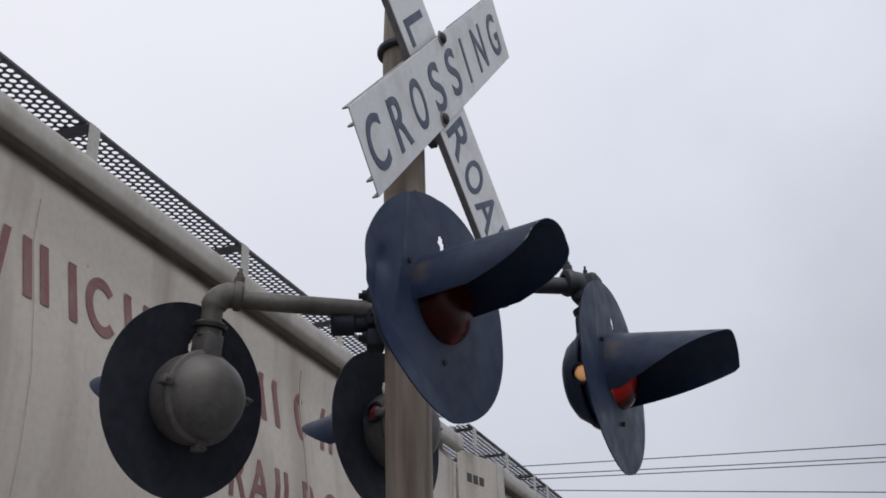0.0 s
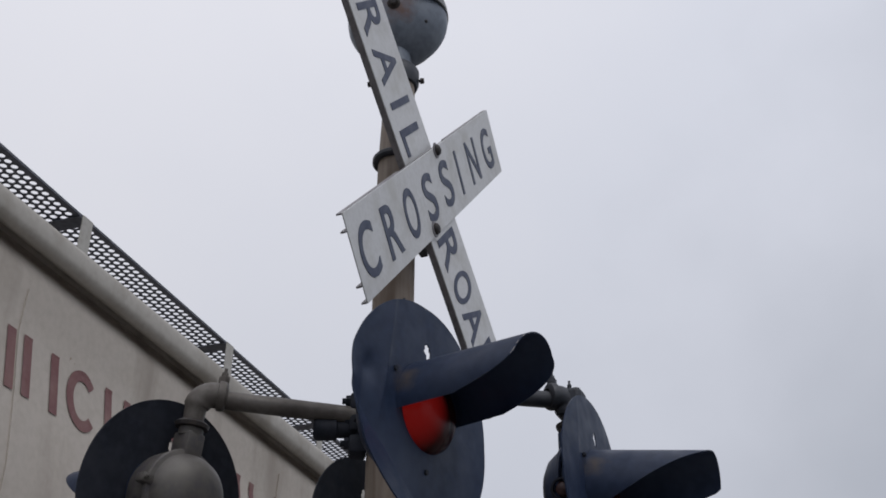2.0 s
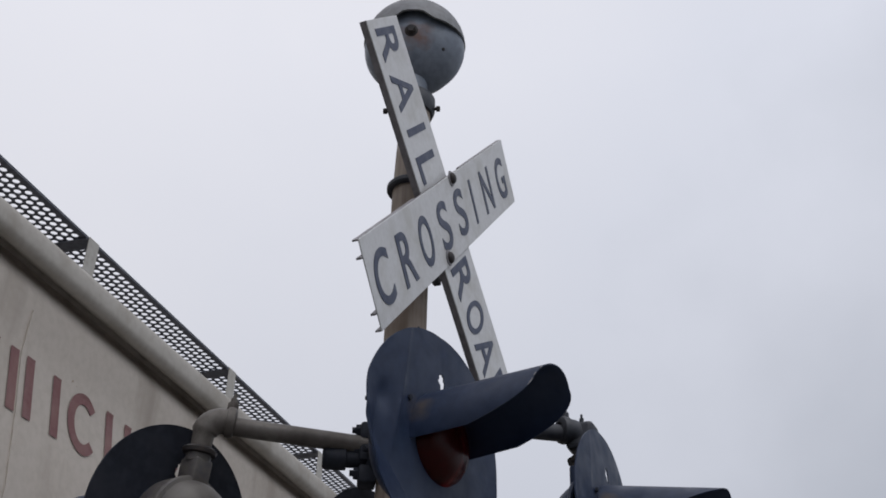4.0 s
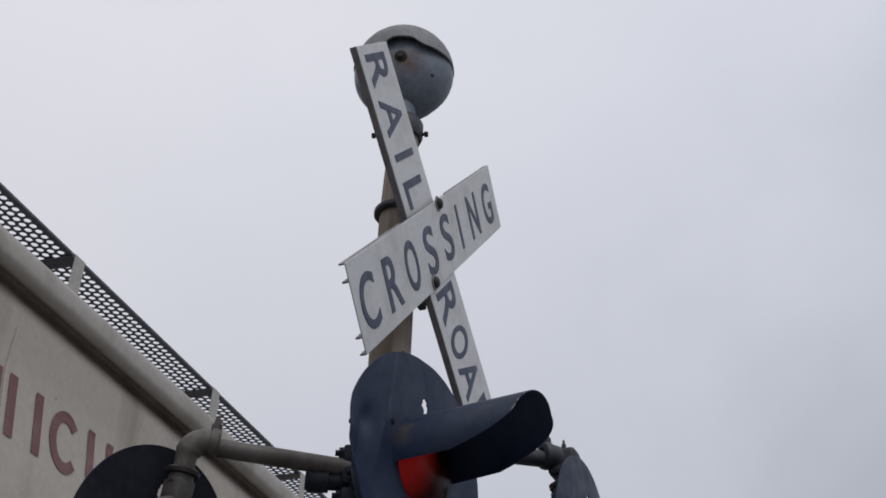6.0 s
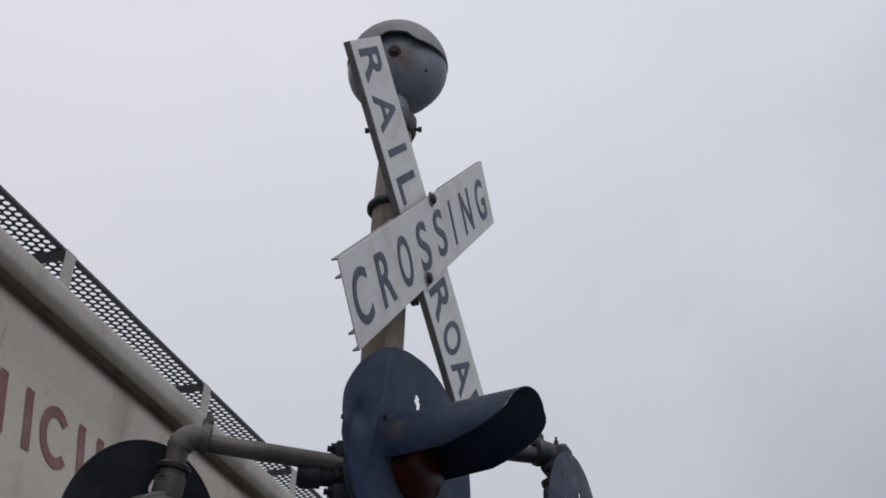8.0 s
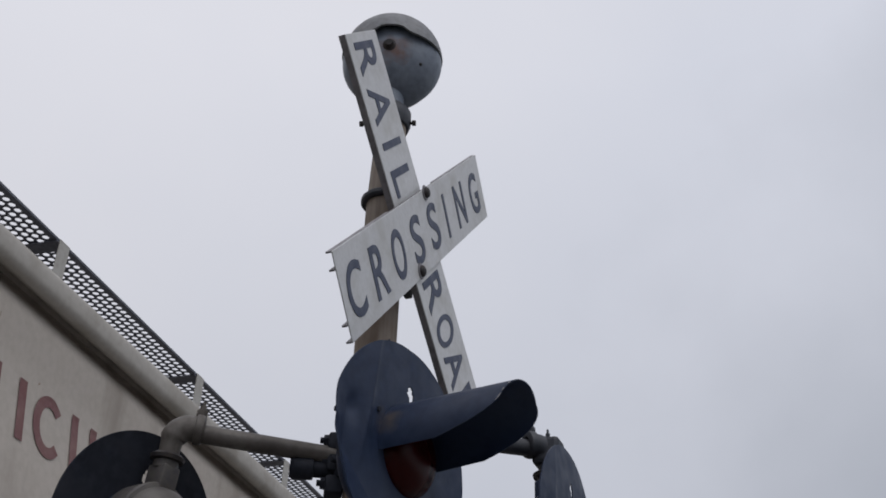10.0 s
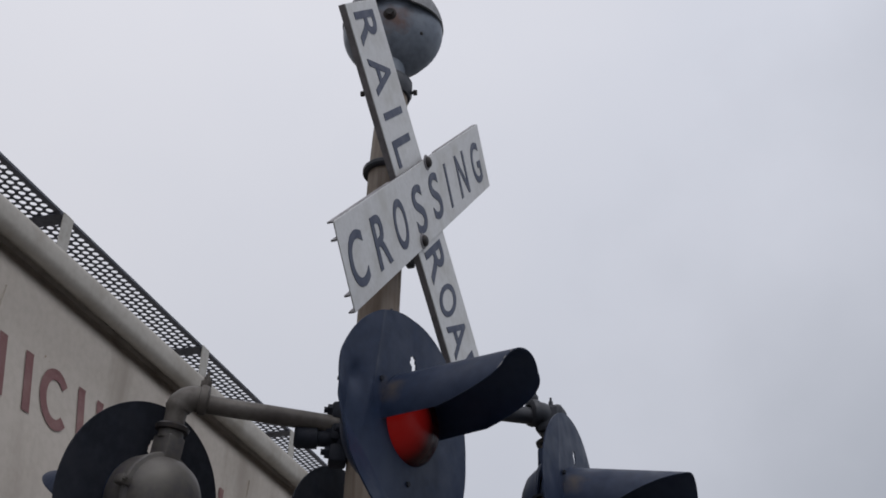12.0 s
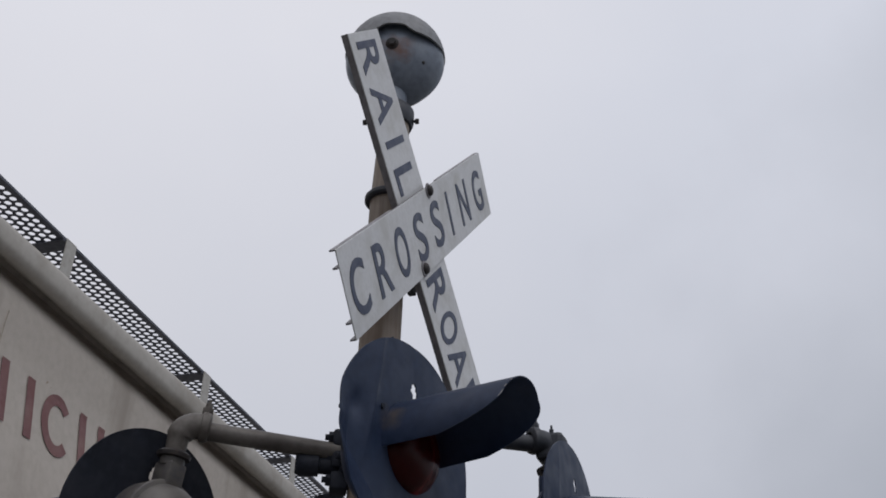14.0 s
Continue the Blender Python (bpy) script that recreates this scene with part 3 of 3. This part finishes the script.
along, up = Vector((0.5 ** 0.5, -0.0694, -(0.5 ** 0.5))).normalized(), Vector((0.5 ** 0.5, 0, 0.5 ** 0.5))  # this board leans back at its top
lean = Matrix((along, up.cross(along), up)).transposed().to_4x4()
rear = board("railroad_board", Matrix.Translation((-0.004, 0.0115, -0.004)) @ lean, -0.507, 0.575, 0.228, 0.018)
for ch, u, w in (("R", -0.443, 0.082), ("A", -0.326, 0.092), ("I", -0.2285, 0.018), ("L", -0.134, 0.068), ("R", 0.156, 0.084), ("O", 0.259, 0.078), ("A", 0.352, 0.088), ("D", 0.460, 0.080)):
    bm = glyph(ch, w, 0.142, 0.0012, 0.014)
    ob = part("letter", bm, LETTER, rear, smooth=False)
    ob.matrix_basis = pose(u, -0.0002, -0.006)
for z in (0.116, -0.118):
    bm = lathe(bmesh.new(), [(0.0145, 0.002), (0.0145, 0.006), (0.012, 0.010), (0.007, 0.0125), (0, 0.0135)], 20, pose(0, -0.0005, z, 90))
    head = part("bolt", bm, IRON, sign, "dark rusty bolt head")
    part("washer", lathe(bmesh.new(), [(0, 0), (0.020, 0), (0.020, 0.002), (0.016, 0.003), (0, 0.003)], 24, pose(0, -0.0001, z, 90)), ALU, head, "dull grey washer")
    bm = box(bmesh.new(), -0.080, 0.055, 0.0385, 0.058, z - (0.040 if z < 0 else 0.022), z + 0.022, 0.003)
    part("mast_bracket", bm, DARKARM, sign, smooth=False)


# ---- crossing bell ----
def crossing_bell():
    t = thing("crossing_bell", "round grey crossing bell with a hood on top of the mast", "bell", pose(MAST[0] - 0.001, MAST[1] + 0.011, 3.781))
    R = 0.1365
    face = pose(0, 0, 0, 0, 0, -163) @ pose(0, 0, 0, 0, 102)  # z axis of the turned shapes points along the gong's axis
    prof = []
    for k in range(0, 15):
        a = math.pi / 2 * k / 14
        prof.append((1.01 * R * math.sin(a), R * 0.72 * math.cos(a)))
    prof += [(R * 1.01, -0.006), (R * 0.97, -0.010), (R * 0.93, -0.004)]
    part("gong", lathe(bmesh.new(), prof, 48, pose(0, 0, -0.005) @ face), BELL, t, "grey domed gong with rust at its centre")
    bm = lathe(bmesh.new(), [(0, -0.085), (0.085, -0.085), (0.112, -0.07), (0.118, -0.03), (0.118, 0.0), (0, 0.0)], 40, face)
    part("mechanism_case", bm, BELLHOOD, t)
    bm = lathe(bmesh.new(), [(0.018, 0.0), (0.018, 0.004), (0.014, 0.006), (0.012, 0.012), (0, 0.012)], 20, face @ pose(0, 0, R * 0.70))
    hexbolt(bm, face @ pose(0, 0, R * 0.72), 0.011, 0.016)
    part("centre_bolt", bm, IRON, t, "dark rusty bolt at the centre of the gong")
    bm = bmesh.new()
    bmesh.ops.create_uvsphere(bm, u_segments=10, v_segments=6, radius=0.0055, matrix=pose(-0.033, -0.098, -0.058))
    part("rivet", bm, IRON, t, "small dark rivet in the gong")
    # hood: a cap over the upper part with an arched front edge
    bm = bmesh.new()
    n, k2 = 60, 10
    rows = []
    for i in range(n + 1):
        az = 2 * math.pi * i / n
        d = (az + math.pi) % (2 * math.pi) - math.pi  # from the gong's axis
        low = radians(4 + 8 * math.exp(-(d / 0.31) ** 6))
        row = []
        for j in range(k2 + 1):
            el = low + (math.pi / 2 - low) * j / k2
            row.append(bm.verts.new((1.03 * R * math.cos(el) * math.cos(az) * (0.90 if math.cos(az) > 0 else 0.93), 1.03 * R * math.cos(el) * math.sin(az), 1.07 * R * math.sin(el))))
        rows.append(row)
    for a, b in zip(rows, rows[1:]):
        for j in range(k2):
            bm.faces.new((a[j], b[j], b[j + 1], a[j + 1]))
    bmesh.ops.remove_doubles(bm, verts=bm.verts, dist=0.0004)
    bmesh.ops.recalc_face_normals(bm, faces=bm.faces)
    bmesh.ops.solidify(bm, geom=bm.faces[:], thickness=0.005)
    part("hood", bm, BELLHOOD, t, "weathered grey hood", m=pose(0, 0, 0, 0, 0, -160))
    bm = lathe(bmesh.new(), [(0.0, -0.19), (0.04, -0.19), (0.04, -0.12), (0.046, -0.10), (0.05, -0.06), (0, -0.06)], 32)
    part("neck", bm, BELL, t)
    bm = lathe(bmesh.new(), [(0.039, -0.235), (0.057, -0.233), (0.062, -0.22), (0.062, -0.185), (0.055, -0.175), (0.039, -0.17)], 32)
    part("collar", bm, DARKARM, t, "dark collar with set screws")
    for a in (-75, 105, 15):
        bm = hexbolt(bmesh.new(), pose(0, 0, -0.215, 0, 0, a) @ pose(0.05, 0, 0, 0, 90) @ pose(0, 0, 0.016), 0.008, 0.010)
        hexbolt(bm, pose(0, 0, -0.215, 0, 0, a) @ pose(0.05, 0, 0, 0, 90), 0.009, 0.002, 0.022)
        part("set_screw", bm, IRON, t)


crossing_bell()


# ---- flashing lights ----
SIDE_BALLS = []


def flashing_light(label, m, R, arm_to, hood_len, droop=1.0, span=102, full=40, power=1.6, side=None, dent=0.0, arm_z=0.245, shell=None, cut=0.51, roll=0.0, full_far=None):
    """A lamp that faces its own -y, the centre of its round backing at the origin."""
    t = thing("flashing_light", label, "signal light", m, group="flashing lights of the crossing signal")
    s = R / 0.229
    shell = shell or CAST
    # round backing with a kidney-shaped hole above the lens
    bm = bmesh.new()
    na, nr, r0 = 216, 44, 0.080 * s
    rows = []
    for i in range(nr + 1):
        r = r0 + (R - r0) * i / nr
        row = []
        for k in range(na):
            a = 2 * math.pi * k / na
            x, z = r * math.cos(a), r * math.sin(a)
            y = 0.010 * (r / R) ** 2
            if dent:
                z = z * 0.985 if z > 0 else z
                corner, lean = -0.62 * x - 0.785 * z, x + 0.125 - 0.12 * (z - 0.1)
                y -= dent * (0.42 * max(0, corner - 0.160) + 0.40 * max(0, -x - 0.195) * min(1, max(0, (0.07 - z) / 0.07)) + 0.055 * max(0, z) * min(1, max(0, x / 0.2)) ** 0.7)
                y += dent * 0.007 * (r / R) ** 2 * math.sin(2 * a + 0.7)
                y -= dent * 0.0055 * math.exp(-abs(lean) / 0.010) * min(1.0, max(0.0, (z + 0.08) / 0.1))
                y += dent * 0.009 * math.exp(-((x + 0.175) / 0.020) ** 2 - ((z - 0.035) / 0.026) ** 2)
            row.append(bm.verts.new((x, y, z)))
        rows.append(row)
    for i in range(nr):
        for k in range(na):
            a, r = 2 * math.pi * (k + 0.5) / na - math.pi / 2, r0 + (R - r0) * (i + 0.5) / nr
            u, v = r * math.sin(a), r * math.cos(a) - 0.128 * s
            if (u / (0.0105 * s)) ** 2 + (v / (0.0185 * s)) ** 2 < 1 and not ((u - 0.0115 * s) / (0.0075 * s)) ** 2 + ((v + 0.012 * s) / (0.012 * s)) ** 2 < 1:
                continue
            bm.faces.new((rows[i][k], rows[i][(k + 1) % na], rows[i + 1][(k + 1) % na], rows[i + 1][k]))
    bmesh.ops.recalc_face_normals(bm, faces=bm.faces)
    bmesh.ops.solidify(bm, geom=bm.faces[:], thickness=0.003)
    back = part("backing_disc", bm, BLACK if shell is BLACK else INNER, t, "faded black round backing disc")
    for a in (270, 152):
        x, z = 0.118 * s * math.cos(radians(a)), 0.118 * s * math.sin(radians(a))
        part("bolt", hexbolt(bmesh.new(), pose(x, 0.001, z, 90), 0.006, 0.006), INNER, back)
    # housing behind
    deep, door = (0.85, 1.03) if shell is BLACK else (1.0, 0.96)
    body = bmesh.new()
    lathe(body, [(0.098 * s, 0.006), (0.104 * s, 0.02), (0.106 * s, 0.045 * deep), (0.102 * s, 0.065 * deep), (0.085 * s, 0.066 * deep)], 44, pose(0, 0, 0, -90))
    house = part("housing", body, shell, t, "weathered cast lamp housing")
    bm = lathe(bmesh.new(), [(0.104 * s * door, 0.067 * deep), (0.112 * s * door, 0.070 * deep), (0.114 * s * door, 0.075 * deep), (0.111 * s * door, 0.081 * deep), (0.102 * s * door, 0.084 * deep), (0.098 * s * door, 0.098 * deep),
                             (0.086 * s * door, 0.118 * deep), (0.066 * s * door, 0.133 * deep), (0.04 * s * door, 0.142 * deep), (0, 0.146 * deep)], 44, pose(0, 0, 0, -90))
    part("rear_door", bm, shell, house, "domed rear door with a rim")
    for a in ((8, 172, 268) if shell is CAST else ()):
        bm = bmesh.new()
        box(bm, 0.094 * s, 0.124 * s, 0.060 * deep, 0.088 * deep, -0.010, 0.010, 0.004)
        hexbolt(bm, pose(0.118 * s, 0.088 * deep, 0, -90), 0.006, 0.008, 0.014)
        part("latch", bm, shell, house, m=pose(0, 0, 0, 0, -a))
    wide = 0.025 if shell is CAST else 0.031
    bm = box(bmesh.new(), -wide * s, wide * s, 0.03, 0.085, 0.085 * s, 0.152 * s, 0.006)
    part("neck", bm, shell, house)
    if side is not None:
        a, mat = side
        q = pose(0, 0.052, 0, 0, -a) @ pose(0.107 * s, 0, 0, 0, 90)
        part("side_rim", lathe(bmesh.new(), [(0.026, 0.0), (0.026, 0.012), (0.021, 0.012), (0.020, 0.002)], 28, q), INNER, house)
        if mat is AMBER:
            # added glowing ball, in place of a side lens lit by the lamp inside
            side_ball = bmesh.new()
            bmesh.ops.create_uvsphere(side_ball, u_segments=24, v_segments=12, radius=0.020)
            glim = part("side_lens_ball", side_ball, mat, house, "small glowing ball in place of the amber side lens")
            glim.location = q @ Vector((0, 0, -0.004))
            SIDE_BALLS.append(glim)
        else:
            part("side_lens", lathe(bmesh.new(), [(0.020, 0.002), (0.018, 0.007), (0.01, 0.011), (0, 0.012)], 28, q), mat, house, "small round side lens")
    # lens
    bm = lathe(bmesh.new(), [(0.081 * s, 0.0), (0.078 * s, 0.012), (0.066 * s, 0.026), (0.045 * s, 0.036), (0.02 * s, 0.040), (0, 0.041)], 44, pose(0, 0, 0, 90))
    part("lens", bm, LENS, t, "red domed glass lens")
    bm = lathe(bmesh.new(), [(0.080 * s, -0.003), (0.082 * s, -0.08), (0, -0.083)], 36, pose(0, 0, 0, 90))
    part("reflector", bm, INNER, t)
    # half-glowing ball; its turning stands in for the lamp switching on and off
    bulb = bmesh.new()
    bmesh.ops.create_uvsphere(bulb, u_segments=32, v_segments=16, radius=0.068 * s)
    ball = part("bulb", bulb, GLOW, t, "bulb glowing on one side, turned in place of switching on and off")
    ball.location = (0, 0.038, 0)
    spark = bmesh.new()
    bmesh.ops.create_uvsphere(spark, u_segments=12, v_segments=8, radius=0.006)
    part("filament", spark, HOT, ball, m=pose(0.006, -0.069 * s, 0.010))
    # hood: a visor round the upper part of the lens, cut away below and slanted in front
    bm = bmesh.new()
    n, k2, rows = 40, 14, []
    for i in range(n + 1):
        a = radians(-span + 2 * span * i / n)
        d = abs(math.degrees(a))
        keep = full_far if full_far and a > 0 else full
        reach = hood_len * (1.0 - 0.04 * (min(d, keep) / keep) ** 2 - (cut * ((d - keep) / (span - keep)) ** power if d > keep else 0.0))
        row = []
        for j in range(k2 + 1):
            f = j / k2
            rr = (0.099 - 0.007 * f) * s
            b = a + radians(roll)
            row.append(bm.verts.new((rr * math.sin(b), 0.010 - (reach + 0.012) * f, rr * math.cos(b) - math.tan(radians(droop)) * reach * f)))
        rows.append(row)
    edge = [row[-1].co.copy() for row in rows]
    for a, b in zip(rows, rows[1:]):
        for j in range(k2):
            bm.faces.new((a[j], b[j], b[j + 1], a[j + 1]))
    bmesh.ops.recalc_face_normals(bm, faces=bm.faces)
    bmesh.ops.solidify(bm, geom=bm.faces[:], thickness=0.0022)
    hood = part("hood", bm, BLACK, t, "long black visor hood")
    if dent == 1.0:  # paint worn off along the rim
        for i0, i1 in ((6, 8), (9, 10), (12, 13)):
            worn = [edge[i] for i in range(i0, i1 + 1)]
            part("worn_edge", tube(bmesh.new(), worn, [0.0004] + [0.0014] * (len(worn) - 2) + [0.0006] if len(worn) > 2 else 0.001, 6), ALU, hood, "bare metal where the paint is worn")
    # pipe elbow, clamp and arm to the mast
    mi = m.inverted()
    z0 = 0.15 * s
    end = mi @ Vector((MAST[0], MAST[1], arm_to))
    start = Vector((0, 0.058, arm_z))
    way = (end - start)
    flat = way.normalized()
    bm = bmesh.new()
    tube(bm, [(0, 0.058, z0 - 0.005), (0, 0.058, z0 + 0.012)], 0.027)
    part("collar", bm, CAST, t, "paler pipe collar")
    bm = bmesh.new()
    lathe(bm, [(0.02, z0 + 0.012), (0.036, z0 + 0.014), (0.038, z0 + 0.022), (0.03, z0 + 0.028), (0.02, z0 + 0.028)], 24, pose(0, 0.058, 0))
    part("lock_ring", bm, IRON, t)
    rad = 0.036
    pts = [Vector((0, 0.058, z0 + 0.026))]
    low = Vector((0, 0.058, arm_z - rad))
    for k in range(9):
        a = math.pi / 2 * k / 8
        pts.append(low + Vector((0, 0, rad * math.sin(a))) + flat * rad * (1 - math.cos(a)))
    pts.append(pts[-1] + flat * 0.012)
    if shell is BLACK:
        bm = box(bmesh.new(), -0.030, 0.030, 0.024, 0.092, arm_z - 0.050, arm_z + 0.016, 0.010)
        hexbolt(bm, pose(0, 0.058, arm_z + 0.016), 0.010, 0.008, 0.012)
        hexbolt(bm, pose(0, 0.058, arm_z + 0.028), 0.006, 0.006, 0.016)
        part("joint_casting", bm, DARKARM, t, "dark cast joint with a bolt", smooth=False)
    part("elbow", tube(bmesh.new(), pts, [0.0225, 0.024] + [0.0285] * (len(pts) - 2), 24), ARM if shell is CAST else DARKARM, t, "weathered pipe elbow")
    q = toward(pts[-1], pts[-1] + flat)
    bm = bmesh.new()
    lathe(bm, [(0.026, -0.008), (0.033, -0.006), (0.034, 0.002), (0.032, 0.010), (0.026, 0.014), (0.019, 0.014)], 28, q)
    top = pts[-1] + Vector((0, 0, 0.030))
    box(bm, top.x - 0.008, top.x + 0.008, top.y - 0.011, top.y + 0.011, top.z - 0.006, top.z + 0.016, 0.003)
    hexbolt(bm, Matrix.Translation(top + Vector((0, 0, 0.014))), 0.008, 0.010, 0.020)
    part("clamp", bm, ARM if shell is CAST else DARKARM, t, "clamp with a bolt")
    part("arm", tube(bmesh.new(), [pts[-1] + flat * 0.01 - Vector((0, 0, 0.008)), end - flat * 0.055], 0.0205, 20), ARM if shell is CAST else DARKARM, t, "weathered pipe arm")
    return t, ball


def facing(x, y, z, azimuth, lift=0.0):
    return pose(x, y, z, 0, 0, azimuth + 90) @ pose(0, 0, 0, -lift, 0, 0)


light_front, bulb_front = flashing_light("black flashing light with dented backing disc and long hood", facing(-0.311, -0.110, 2.466, -102.5), 0.229, 2.66, 0.257, droop=-1.0, span=96, full=54, full_far=44, power=2.4, roll=-7.0, arm_z=0.222, side=(185, SMOKE), dent=1.0, shell=BLACK)
light_side, bulb_side = flashing_light("black flashing light with amber side lens, hood facing the road", facing(0.313, -0.289, 2.487, -93), 0.229, 2.68, 0.270, droop=7.5, span=126, full=30, full_far=72, power=1.1, cut=0.88, side=(190, AMBER), dent=0.3, shell=BLACK)
light_back, bulb_back = flashing_light("black flashing light facing away, grey domed housing", facing(-0.202, 0.549, 2.406, 73, 8), 0.2134, 2.60, 0.285, arm_z=0.234)
light_far, bulb_far = flashing_light("black flashing light facing away, half hidden behind the mast", facing(0.358, 0.333, 2.444, 77, -2), 0.2134, 2.60, 0.235, arm_z=0.234, side=(12, REDSIDE))


# ---- overhead wires ----
def wire(az0, el0, az1, el1, far):
    t = bmesh.new()
    eye = Vector((-2.2, -0.9, 1.6))

    def at(az, el, d):
        return eye + d * Vector((math.cos(radians(az)), math.sin(radians(az)), math.tan(radians(el))))

    a, b = at(az0, el0, far), at(az1, el1, far * 0.93)
    pts = []
    for k in range(25):
        f = -2.2 + 5.4 * k / 24
        p = a + (b - a) * f
        p.z += 0.02 * (f * f - f) * far * 0.03
        pts.append(p)
    tube(t, pts, 0.017, 6)
    tagged(part("overhead_wire", t, CABLE), "thin black overhead wire against the sky", "wire", group="overhead wires")


for row in ((18.4, 14.5, 1.1, 14.07), (17.84, 14.07, 1.21, 13.49), (17.85, 13.86, 1.25, 13.29), (17.05, 13.28, 1.51, 11.95)):
    wire(*row, 42.0)


# ---- what moves ----
def motions():
    """The bulbs swing to and fro in their housings in place of switching on and off; the lit half faces the lens once
    in each flash, with a rest at either end.
    """
    period, peak = 1.275, 0.68
    for ball, shift, way in ((bulb_front, 0.0, -55), (bulb_side, 0.5, -55), (bulb_back, 0.25, -55), (bulb_far, 0.75, -55), (SIDE_BALLS[0], 0.5, -74)):
        x, y, z = ball.location
        rows = []
        for k in range(141):
            turn = (k * 0.1 - peak) / period + shift
            phase = turn - math.floor(turn + 0.5)  # 0 when the lit half faces out
            swing = min(1.0, max(0.0, (abs(phase) - 0.145) / 0.205))
            rows.append((k * 0.1, pose(x, y, z, 0, 0, way - 180 * swing)))
        walk(ball, rows)


motions()
